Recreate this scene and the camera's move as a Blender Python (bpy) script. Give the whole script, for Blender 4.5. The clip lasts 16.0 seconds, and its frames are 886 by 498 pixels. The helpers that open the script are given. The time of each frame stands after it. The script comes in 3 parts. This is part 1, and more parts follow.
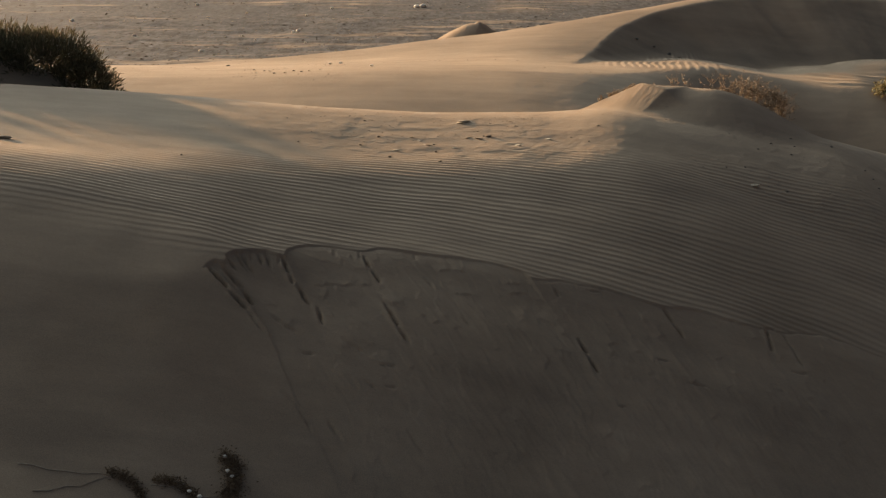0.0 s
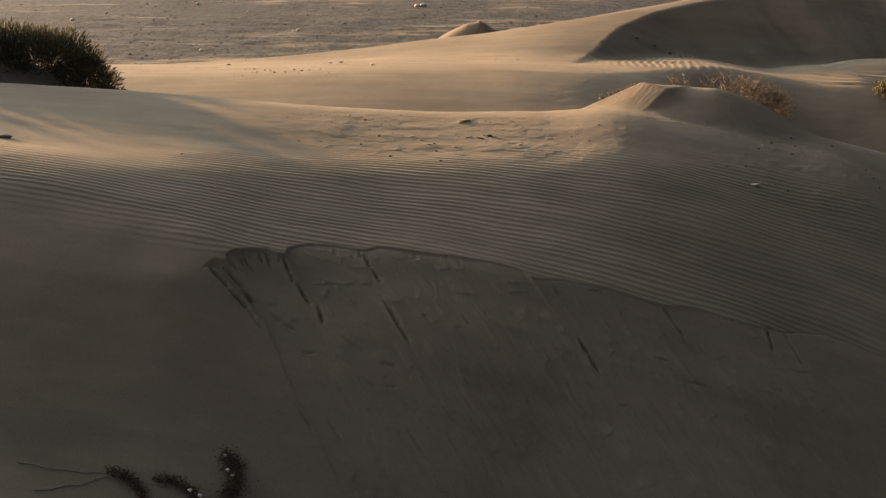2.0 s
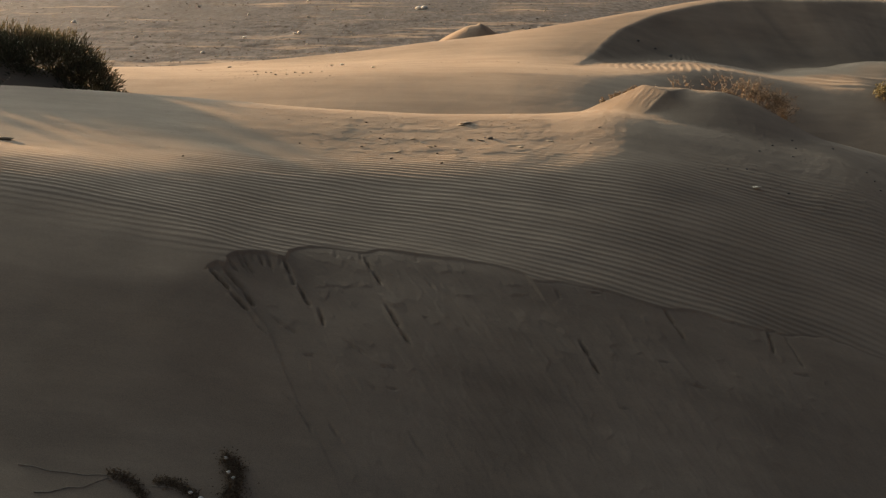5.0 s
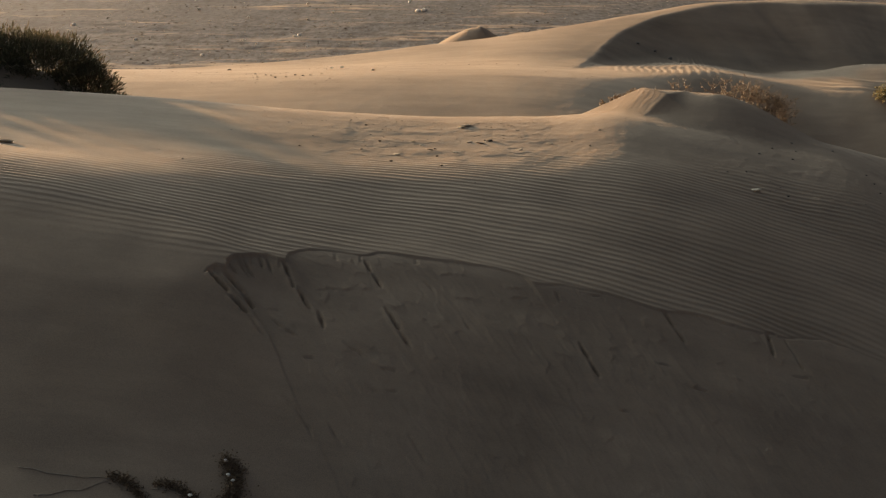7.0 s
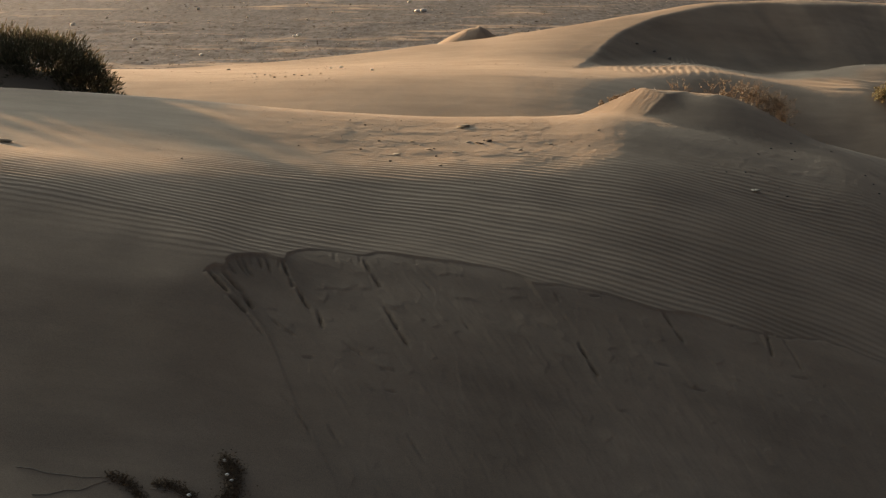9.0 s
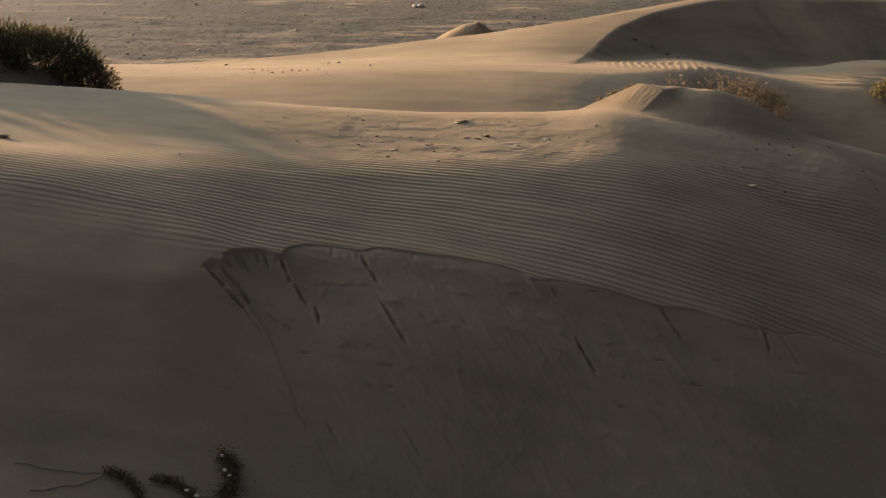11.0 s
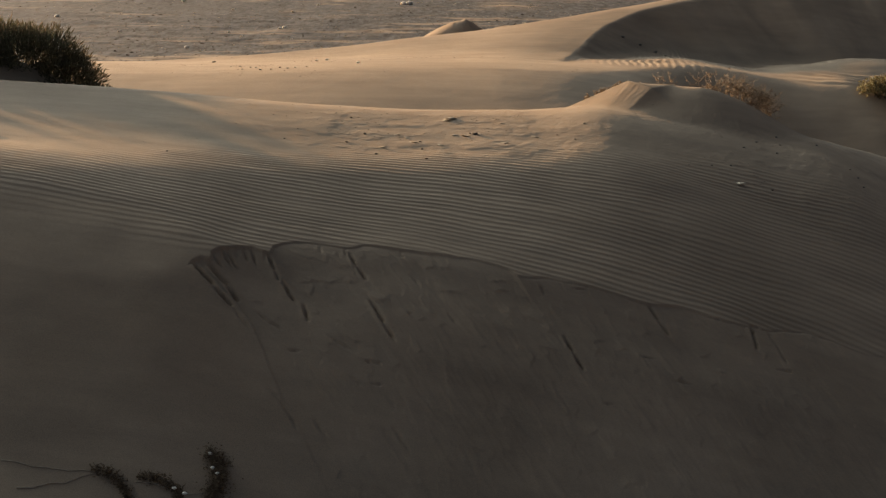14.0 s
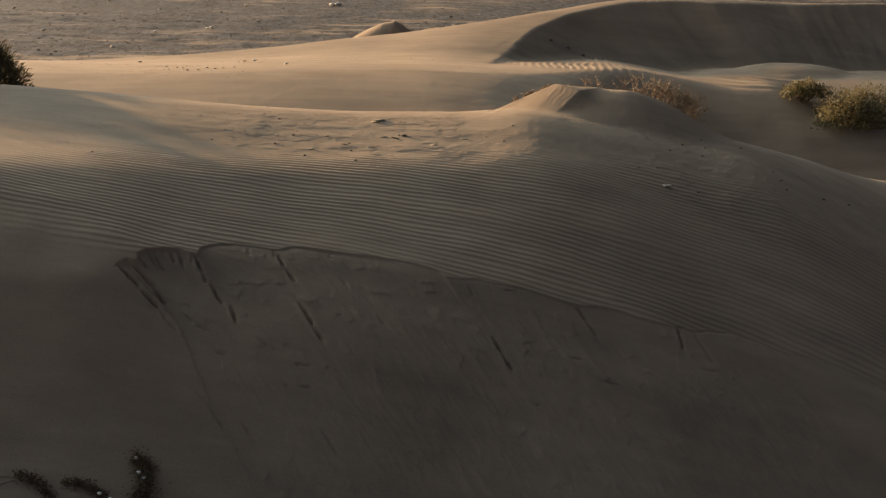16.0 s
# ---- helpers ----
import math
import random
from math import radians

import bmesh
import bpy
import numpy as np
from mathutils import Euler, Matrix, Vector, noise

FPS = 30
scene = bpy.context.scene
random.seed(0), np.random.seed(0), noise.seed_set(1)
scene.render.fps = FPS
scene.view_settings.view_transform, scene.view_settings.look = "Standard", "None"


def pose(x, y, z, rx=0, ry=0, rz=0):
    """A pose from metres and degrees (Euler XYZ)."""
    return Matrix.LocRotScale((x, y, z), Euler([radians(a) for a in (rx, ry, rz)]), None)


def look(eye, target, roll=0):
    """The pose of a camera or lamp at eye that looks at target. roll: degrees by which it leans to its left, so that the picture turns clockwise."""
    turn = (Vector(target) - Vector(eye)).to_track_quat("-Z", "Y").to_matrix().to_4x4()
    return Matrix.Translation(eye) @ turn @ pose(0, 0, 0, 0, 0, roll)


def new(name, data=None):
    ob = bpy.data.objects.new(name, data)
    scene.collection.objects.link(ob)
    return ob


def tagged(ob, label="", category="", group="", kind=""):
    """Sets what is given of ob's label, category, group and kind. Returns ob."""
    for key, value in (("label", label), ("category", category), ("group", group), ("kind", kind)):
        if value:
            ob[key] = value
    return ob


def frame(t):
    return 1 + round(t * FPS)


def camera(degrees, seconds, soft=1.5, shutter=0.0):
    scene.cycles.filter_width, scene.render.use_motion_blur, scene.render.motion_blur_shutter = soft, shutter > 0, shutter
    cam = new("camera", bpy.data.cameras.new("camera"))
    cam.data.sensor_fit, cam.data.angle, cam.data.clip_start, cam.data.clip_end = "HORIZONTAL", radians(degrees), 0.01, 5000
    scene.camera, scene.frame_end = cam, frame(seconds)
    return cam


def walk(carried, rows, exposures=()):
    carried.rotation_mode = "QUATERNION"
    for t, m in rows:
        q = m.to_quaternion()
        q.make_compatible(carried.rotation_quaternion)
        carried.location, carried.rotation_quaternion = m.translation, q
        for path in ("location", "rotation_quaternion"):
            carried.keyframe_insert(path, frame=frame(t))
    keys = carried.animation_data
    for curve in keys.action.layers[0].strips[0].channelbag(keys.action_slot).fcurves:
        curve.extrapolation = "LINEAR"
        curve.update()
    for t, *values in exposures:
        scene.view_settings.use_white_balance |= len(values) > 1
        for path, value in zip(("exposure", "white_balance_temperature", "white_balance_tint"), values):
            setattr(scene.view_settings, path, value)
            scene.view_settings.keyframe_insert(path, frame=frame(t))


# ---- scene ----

# ---- camera: it stands on a neighbouring dune and only turns ----
EYE = (0.0, 0.0, 0.0)
TURNS = [  # seconds, yaw, pitch, roll
    (0, -0.050, -15.188, -0.043),
    (0.5, -0.065, -15.183, -0.092),
    (1, -0.081, -15.184, -0.100),
    (1.5, -0.028, -15.229, -0.019),
    (2, -0.029, -15.222, -0.037),
    (2.5, -0.031, -15.200, -0.036),
    (3, -0.006, -15.188, -0.037),
    (3.5, 0.082, -15.151, 0.011),
    (4, 0.021, -15.182, -0.051),
    (6.5, -0.008, -14.990, 0.079),
    (7, 0.000, -15.000, 0.000),
    (7.5, 0.010, -14.975, 0.069),
    (8, -0.050, -15.009, 0.036),
    (8.5, -0.025, -15.010, 0.043),
    (9, -0.043, -14.998, 0.052),
    (11.5, -0.239, -15.223, 0.128),
    (12, -1.000, -15.012, 0.337),
    (12.5, -1.384, -15.055, 0.260),
    (13, -0.681, -15.341, 0.241),
    (13.5, -0.670, -15.318, 0.232),
    (14, -0.695, -15.307, 0.274),
    (14.5, -2.246, -15.285, 0.729),
    (15, -2.170, -15.360, 0.526),
    (15.5, -2.184, -15.393, 0.585),
    (16, -3.960, -15.193, 1.076),
]


def aim(yaw, pitch, roll):
    y, p = radians(yaw), radians(pitch)
    ahead = Vector((-math.sin(y) * math.cos(p), math.cos(y) * math.cos(p), math.sin(p)))
    return look(EYE, Vector(EYE) + ahead, roll)


cam = camera(38.0, 16.0, soft=1.25)
walk(cam, [(t, aim(a, b, c)) for t, a, b, c in TURNS], exposures=[(0, 1.40, 6300, -7), (11, 1.38, 6300, -7), (16, 1.30, 6250, -7)])

# ---- light: a low sun, ahead and to one side, under a clear sky ----
SUN_AZIMUTH, SUN_HEIGHT = -48.0, 9.3
world = bpy.data.worlds.new("sky")
scene.world = world
world.use_nodes = True
sky = world.node_tree.nodes.new("ShaderNodeTexSky")
sky.sky_type, sky.sun_disc = "NISHITA", False
sky.air_density, sky.dust_density = 0.08, 10.0
sky.sun_elevation, sky.sun_rotation = radians(SUN_HEIGHT), radians(SUN_AZIMUTH)
world.node_tree.nodes["Background"].inputs["Strength"].default_value = 0.113
world.node_tree.links.new(sky.outputs[0], world.node_tree.nodes["Background"].inputs["Color"])
sun = new("sun", bpy.data.lights.new("sun", "SUN"))
sun.data.energy, sun.data.angle, sun.data.color = 4.8, radians(1.3), (1.0, 0.54, 0.27)
_a, _e = radians(SUN_AZIMUTH), radians(SUN_HEIGHT)
SUN_WAY = Vector((math.sin(_a) * math.cos(_e), math.cos(_a) * math.cos(_e), math.sin(_e)))
sun.matrix_world = look(SUN_WAY * 50, (0, 0, 0))


# ---- materials ----
def material(name, roughness=0.9):
    m = bpy.data.materials.new(name)
    m.use_nodes = True
    nodes, links = m.node_tree.nodes, m.node_tree.links
    shader = nodes["Principled BSDF"]
    shader.inputs["Roughness"].default_value = roughness
    shader.inputs["Specular IOR Level"].default_value = 0.15
    return m, nodes, links, shader


def noise_node(nodes, links, scale, detail=4.0, rough=0.55, stretch=None, where="Object"):
    place = nodes.new("ShaderNodeTexCoord")
    tex = nodes.new("ShaderNodeTexNoise")
    tex.inputs["Scale"].default_value, tex.inputs["Detail"].default_value = scale, detail
    tex.inputs["Roughness"].default_value = rough
    if stretch:
        mapping = nodes.new("ShaderNodeMapping")
        mapping.inputs["Scale"].default_value = stretch
        links.new(place.outputs[where], mapping.inputs[0])
        links.new(mapping.outputs[0], tex.inputs[0])
    else:
        links.new(place.outputs[where], tex.inputs[0])
    return tex


def ramp_node(nodes, links, source, stops):
    ramp = nodes.new("ShaderNodeValToRGB")
    band = ramp.color_ramp
    while len(band.elements) < len(stops):
        band.elements.new(0.5)
    for e, (at, c) in zip(band.elements, stops):
        e.position, e.color = at, (*c, 1)
    links.new(source, ramp.inputs[0])
    return ramp


def mix_node(nodes, links, fac, a, b, mode="MIX"):
    mix = nodes.new("ShaderNodeMix")
    mix.data_type, mix.blend_type = "RGBA", mode
    for value, socket in ((fac, mix.inputs[0]), (a, mix.inputs[6]), (b, mix.inputs[7])):
        if isinstance(value, (int, float)):
            socket.default_value = value
        elif isinstance(value, tuple):
            socket.default_value = (*value, 1)
        else:
            links.new(value, socket)
    return mix.outputs[2]


def bump_node(nodes, links, shader, height, strength, distance, before=None):
    bump = nodes.new("ShaderNodeBump")
    bump.inputs["Strength"].default_value, bump.inputs["Distance"].default_value = strength, distance
    links.new(height, bump.inputs["Height"])
    if before:
        links.new(before.outputs[0], bump.inputs["Normal"])
    links.new(bump.outputs[0], shader.inputs["Normal"])
    return bump


def sand_material():
    m, nodes, links, shader = material("sand", 0.95)
    drift = noise_node(nodes, links, 0.8, 5.0, 0.6)
    tone = ramp_node(nodes, links, drift.outputs[0], [(0.3, (0.30, 0.232, 0.165)), (0.7, (0.40, 0.315, 0.228))])
    grain = noise_node(nodes, links, 240.0, 3.0, 0.7)
    speck = ramp_node(nodes, links, grain.outputs[0], [(0.3, (0.72, 0.72, 0.72)), (0.7, (1.18, 1.17, 1.15))])
    blown = noise_node(nodes, links, 2.2, 6.0, 0.65, (0.35, 1.6, 1.0))
    streaks = ramp_node(nodes, links, blown.outputs[0], [(0.32, (0.84, 0.84, 0.85)), (0.68, (1.14, 1.13, 1.11))])
    sandy = mix_node(nodes, links, 1.0, tone.outputs[0], speck.outputs[0], "MULTIPLY")
    sandy = mix_node(nodes, links, 1.0, sandy, streaks.outputs[0], "MULTIPLY")
    # the open flat: coarse grey lag gravel with streaks of blown sand
    streak = noise_node(nodes, links, 0.55, 8.0, 0.66, (0.55, 1.5, 1.0))
    pebbly = noise_node(nodes, links, 7.0, 5.0, 0.75, (1.0, 0.28, 1.0))
    lag = ramp_node(nodes, links, pebbly.outputs[0], [(0.38, (0.010, 0.012, 0.015)), (0.66, (0.090, 0.095, 0.103))])
    share = ramp_node(nodes, links, streak.outputs[0], [(0.54, (0, 0, 0)), (0.66, (1, 1, 1))])
    gravel = nodes.new("ShaderNodeAttribute")
    gravel.attribute_name = "gravel"
    bare = nodes.new("ShaderNodeMath")
    bare.operation = "SUBTRACT"
    links.new(gravel.outputs["Fac"], bare.inputs[0])
    cover = nodes.new("ShaderNodeMath")
    cover.operation, cover.inputs[1].default_value = "MULTIPLY", 0.8
    links.new(share.outputs[0], cover.inputs[0])
    links.new(cover.outputs[0], bare.inputs[1])
    bare.use_clamp = True
    colour = mix_node(nodes, links, bare.outputs[0], sandy, lag.outputs[0])
    links.new(colour, shader.inputs["Base Color"])
    # a warm sheen brightens sand seen at grazing angles, in place of scattered backlight
    grazing_sheen = nodes.new("ShaderNodeMath")
    grazing_sheen.operation, grazing_sheen.inputs[1].default_value, grazing_sheen.inputs[2].default_value = "MULTIPLY_ADD", -0.022, 0.022
    links.new(bare.outputs[0], grazing_sheen.inputs[0])
    links.new(grazing_sheen.outputs[0], shader.inputs["Sheen Weight"])
    shader.inputs["Sheen Roughness"].default_value = 0.35
    shader.inputs["Sheen Tint"].default_value = (1.0, 0.86, 0.68, 1)
    low = bump_node(nodes, links, shader, noise_node(nodes, links, 26.0, 4.0, 0.6).outputs[0], 0.35, 0.006)
    bump_node(nodes, links, shader, grain.outputs[0], 0.5, 0.0015, low)
    return m


def plain_material(name, dark, light, scale=20.0, roughness=0.85, leaf=0.0):
    m, nodes, links, shader = material(name, roughness)
    n = noise_node(nodes, links, scale, 4.0, 0.6)
    tone = ramp_node(nodes, links, n.outputs[0], [(0.3, dark), (0.7, light)])
    vary = nodes.new("ShaderNodeNewGeometry")
    shift = ramp_node(nodes, links, vary.outputs["Random Per Island"], [(0.0, (0.65, 0.65, 0.65)), (1.0, (1.3, 1.3, 1.3))])
    colour = mix_node(nodes, links, 1.0, tone.outputs[0], shift.outputs[0], "MULTIPLY")
    links.new(colour, shader.inputs["Base Color"])
    bump_node(nodes, links, shader, n.outputs[0], 0.4, 0.004)
    if leaf:
        thin = nodes.new("ShaderNodeBsdfTranslucent")
        links.new(colour, thin.inputs["Color"])
        both = nodes.new("ShaderNodeMixShader")
        both.inputs[0].default_value = leaf
        links.new(shader.outputs[0], both.inputs[1])
        links.new(thin.outputs[0], both.inputs[2])
        links.new(both.outputs[0], nodes["Material Output"].inputs["Surface"])
    return m


SAND = sand_material()
DARK_LEAF = plain_material("dark_foliage", (0.070, 0.070, 0.042), (0.165, 0.152, 0.092), 30, 0.7, 0.2)
PALE_LEAF = plain_material("grey_green_leaf", (0.14, 0.125, 0.065), (0.29, 0.26, 0.15), 30, 0.6, 0.3)
WOOD = plain_material("dry_wood", (0.07, 0.05, 0.035), (0.16, 0.12, 0.085), 60)
STRAW = plain_material("dry_straw", (0.17, 0.135, 0.098), (0.34, 0.275, 0.20), 60, 0.8, 0.22)
PALE_STEM = plain_material("pale_stem", (0.34, 0.28, 0.21), (0.52, 0.44, 0.34), 60)
WEED = plain_material("dark_weed", (0.125, 0.088, 0.055), (0.27, 0.195, 0.12), 60, 0.7)
SHELL = plain_material("white_shell", (0.66, 0.61, 0.52), (0.86, 0.81, 0.71), 40, 0.5)
PALE_STONE = plain_material("pale_stone", (0.32, 0.27, 0.20), (0.50, 0.43, 0.33), 40)
DARK_STONE = plain_material("dark_stone", (0.06, 0.052, 0.045), (0.15, 0.13, 0.11), 40)


# ---- the ground as one sheet of sand ----
def hashed(i, j, seed):
    h = (i.astype(np.int64) * 374761393 + j.astype(np.int64) * 668265263 + seed * 2147483647) & 0xFFFFFFFF
    h = ((h ^ (h >> 13)) * 1274126177) & 0xFFFFFFFF
    return ((h ^ (h >> 16)) & 0xFFFFFF) / float(0xFFFFFF)


def value_noise(x, y, seed=0):
    """Smooth noise from -1 to 1."""
    i, j = np.floor(x), np.floor(y)
    u, v = x - i, y - j
    u, v = u * u * u * (u * (u * 6 - 15) + 10), v * v * v * (v * (v * 6 - 15) + 10)
    a, b = hashed(i, j, seed), hashed(i + 1, j, seed)
    c, d = hashed(i, j + 1, seed), hashed(i + 1, j + 1, seed)
    return 2 * (a + (b - a) * u + (c - a) * v + (a - b - c + d) * u * v) - 1


def fbm(x, y, octaves=4, seed=0, gain=0.5):
    total, size = 0, 1.0
    for k in range(octaves):
        total = total + size * value_noise(x * 2**k + 17.3 * k, y * 2**k - 9.1 * k, seed + k)
        size *= gain
    return total


def step(a, b, v):
    t = np.clip((v - a) / (b - a), 0, 1)
    return t * t * (3 - 2 * t)


def curve(x, knots):
    """A smooth line through knots (x, value), level beyond its ends."""
    kx, kv = np.array([k[0] for k in knots], float), np.array([k[1] for k in knots], float)
    d = np.diff(kv) / np.diff(kx)
    m = np.r_[0, np.where(d[:-1] * d[1:] > 0, 2 * d[:-1] * d[1:] / (d[:-1] + d[1:] + 1e-12 * np.sign(d[:-1])), 0), 0]
    x = np.clip(x, kx[0], kx[-1])
    k = np.clip(np.searchsorted(kx, x) - 1, 0, len(kx) - 2)
    h = kx[k + 1] - kx[k]
    t = (x - kx[k]) / h
    return ((1 + 2 * t) * kv[k] + t * h * m[k]) * (1 - t) ** 2 + ((3 - 2 * t) * kv[k + 1] + (t - 1) * h * m[k + 1]) * t * t


def upper(a, b, k):
    """The higher of two surfaces, with a fillet of about k metres."""
    h = np.clip(0.5 + 0.5 * (a - b) / k, 0, 1)
    return b + (a - b) * h + k * h * (1 - h)


def lower(a, b, k):
    return -upper(-a, -b, k)


def cone(x, y, px, py, pz, slope, stretch=1.0, turn=0.0, round_=0.05):
    c, s = math.cos(turn), math.sin(turn)
    u, v = (x - px) * c + (y - py) * s, -(x - px) * s + (y - py) * c
    d = np.sqrt((u / stretch) ** 2 + v**2 + round_**2) - round_
    return pz - slope * d - 0.5 * np.clip(d - 0.12, 0, None) ** 2


# the front dune: its brink above the slip face, and its rounded crest behind
BRINK_Y = [(-6, 6.6), (-2.28, 6.37), (-1.7, 6.30), (-1.2, 6.27), (-0.6, 6.37), (0.1, 6.55), (0.7, 6.64), (1.5, 6.68), (2.2, 6.70), (3.2, 6.80), (6, 7.3)]
CREST_Y = [(-9.00, 11.20), (-4.91, 10.80), (-3.66, 10.60), (-2.70, 10.50), (-1.76, 10.40), (-0.84, 10.30), (0.07, 10.30), (0.76, 10.30), (1.26, 10.30), (1.65, 10.28), (2.2, 10.20), (2.94, 10.14), (3.29, 10.30), (3.74, 10.70), (5.03, 11.60), (7.00, 12.50)]
CREST_Z = [(-9.00, -1.300), (-4.91, -1.440), (-3.66, -1.464), (-2.70, -1.501), (-1.76, -1.556), (-0.84, -1.610), (0.07, -1.651), (0.76, -1.648), (1.26, -1.62), (1.65, -1.645), (2.2, -1.70), (2.64, -1.775), (2.94, -1.822), (3.29, -1.919), (3.74, -2.076), (5.03, -2.50), (7.00, -2.750)]
# the dune behind: its long spine
SPINE_Y = [(-12, 17.5), (-2.6, 17.5), (-1.13, 18.0), (0.5, 18.6), (2.9, 19.5), (4.2, 20.0), (7, 20.6), (14, 22)]
SPINE_Z = [(-12, -2.5), (-6.8, -2.24), (-4.2, -2.195), (-2.6, -2.088), (-1.13, -2.006), (-0.19, -1.92), (0.52, -1.871), (1.78, -1.731), (2.92, -1.585), (4.2, -1.446), (5.4, -1.433), (7, -1.50), (10, -1.56), (14, -2.1)]


# how much the hollowed face of the dune behind stands out or in, by the angle round the hollow
BOWL_LIFT = [(1.75, 0.26), (1.92, 0.26), (2.06, 0.11), (2.17, 0.04), (2.24, -0.04), (2.31, -0.125), (2.42, -0.147), (2.49, -0.12), (2.58, -0.066), (2.8, 0.0)]


def slip_plane(x, y):
    """The steep face of the front dune, falling towards the camera and to one side."""
    return -1.757 - 0.30 * (x + 0.722) + 0.54 * (y - 6.5) - 0.03 * np.clip(x - 0.9, 0, 4) ** 2 - 0.21 * (np.sqrt(np.clip(-1.1 - x, 0, 9) ** 2 + 0.25) - 0.5)


# the rim of the slumped part, in metres along the face and down its fall
RIM = [(0.900, -6.307), (1.971, -6.007), (2.006, -6.030), (2.050, -6.044), (2.088, -6.024), (2.121, -6.070), (2.228, -6.120), (2.338, -6.125), (2.423, -6.063), (2.479, -6.136), (2.623, -6.177), (2.770, -6.138), (2.901, -6.088), (2.997, -6.116), (3.201, -6.037), (3.432, -5.940), (3.605, -5.863), (3.711, -5.766), (3.733, -5.702), (3.923, -5.659), (4.051, -5.596), (4.210, -5.519), (4.381, -5.405), (4.436, -5.398), (4.620, -5.374), (4.789, -5.276), (4.980, -5.202), (5.159, -5.158), (5.350, -5.148), (5.494, -5.085), (5.680, -4.969), (5.900, -4.908), (6.600, -4.458)]
# along, down, to along, down: deep cracks, the fan of runnels at one end, fine cracks, and thin raised edges of broken crust
CRACKS = [(2.417, -6.070, 2.419, -5.944), (2.419, -5.944, 2.405, -5.876), (2.425, -5.887, 2.424, -5.744), (2.461, -5.724, 2.447, -5.612), (2.890, -6.051, 2.876, -5.934), (2.876, -5.934, 2.874, -5.816), (2.825, -5.675, 2.819, -5.517), (2.819, -5.517, 2.823, -5.409), (3.772, -5.298, 3.748, -5.183), (3.748, -5.183, 3.740, -5.058), (4.408, -5.398, 4.411, -5.287), (4.411, -5.287, 4.412, -5.198), (4.998, -5.192, 4.913, -5.039), (3.834, -5.611, 3.828, -5.557)]
FAN = [(2.009, -6.031, 2.050, -5.857), (2.050, -5.857, 2.097, -5.740), (2.084, -6.022, 2.126, -5.903), (2.126, -5.903, 2.154, -5.796)]
FLUTES = [(2.115, -5.966, 2.152, -5.878), (2.031, -6.041, 2.057, -6.001), (2.213, -6.106, 2.227, -5.975), (2.306, -6.109, 2.300, -6.018), (2.120, -6.070, 2.150, -5.993), (2.184, -6.097, 2.204, -5.984), (2.263, -6.108, 2.252, -6.052), (2.348, -6.105, 2.334, -5.988), (2.404, -6.070, 2.388, -6.012)]
FINE = [(2.097, -5.740, 2.130, -5.592), (2.746, -6.121, 2.723, -6.057), (2.830, -6.066, 2.818, -6.019), (2.882, -6.090, 2.859, -6.015), (3.192, -6.034, 3.169, -5.978), (3.956, -5.629, 3.952, -5.573), (4.094, -5.564, 4.080, -5.505), (2.866, -5.974, 2.857, -5.915), (2.078, -5.298, 2.112, -5.227), (2.112, -5.227, 2.133, -5.064), (2.233, -5.116, 2.252, -4.998), (2.577, -4.985, 2.597, -4.843), (2.508, -5.261, 2.548, -5.190), (3.201, -5.538, 3.209, -5.447), (2.511, -5.517, 2.570, -5.399), (5.089, -5.153, 5.043, -4.916), (3.139, -5.826, 3.159, -5.736), (2.210, -5.729, 2.292, -5.570)]
LEDGES = [(3.234, -5.872, 3.319, -5.867), (3.319, -5.867, 3.389, -5.828), (3.561, -5.713, 3.672, -5.674), (3.549, -5.651, 3.670, -5.614), (3.670, -5.614, 3.694, -5.536), (3.637, -5.477, 3.687, -5.386), (3.687, -5.386, 3.702, -5.311), (3.803, -5.491, 3.806, -5.342), (2.501, -5.869, 2.800, -5.820), (3.223, -5.697, 3.364, -5.652), (2.578, -5.371, 2.675, -5.289), (3.517, -5.514, 3.560, -5.468), (2.830, -5.716, 2.887, -5.604)]
PITS = [(4.991, -4.895, 0.035), (4.267, -4.899, 0.040), (4.172, -5.069, 0.030), (3.753, -4.861, 0.022), (4.059, -5.552, 0.030), (5.035, -5.191, 0.030), (4.818, -5.260, 0.020), (2.609, -5.202, 0.022), (2.985, -5.553, 0.012), (2.294, -5.461, 0.030), (2.654, -5.308, 0.035)]
_c = np.random.default_rng(17)
CRUMBLED = []  # short broken edges of crust all over the slumped sand
for _ in range(110):
    _a, _q, _l, _w = _c.uniform(2.2, 5.4), _c.uniform(0.08, 1.35), _c.uniform(0.02, 0.10), _c.normal() * 0.6 + 0.35
    CRUMBLED.append((_a, _q + float(np.interp(_a, [2.2, 5.4], [-6.1, -5.1])), _a + _l * math.cos(_w), _q + float(np.interp(_a, [2.2, 5.4], [-6.1, -5.1])) + _l * math.sin(_w)))


def along_face(x, y):
    return 0.874 * x + 0.486 * y, 0.486 * x - 0.874 * y


def beside(a, q, line, reach):
    """Where a line on the face is near: there, metres along the line and off it, and its length."""
    a0, q0, a1, q1 = line
    near = (a > min(a0, a1) - reach) & (a < max(a0, a1) + reach) & (q > min(q0, q1) - reach) & (q < max(q0, q1) + reach)
    size = math.hypot(a1 - a0, q1 - q0)
    u = ((a[near] - a0) * (a1 - a0) + (q[near] - q0) * (q1 - q0)) / size
    v = ((q[near] - q0) * (a1 - a0) - (a[near] - a0) * (q1 - q0)) / size
    return near, u, v, size


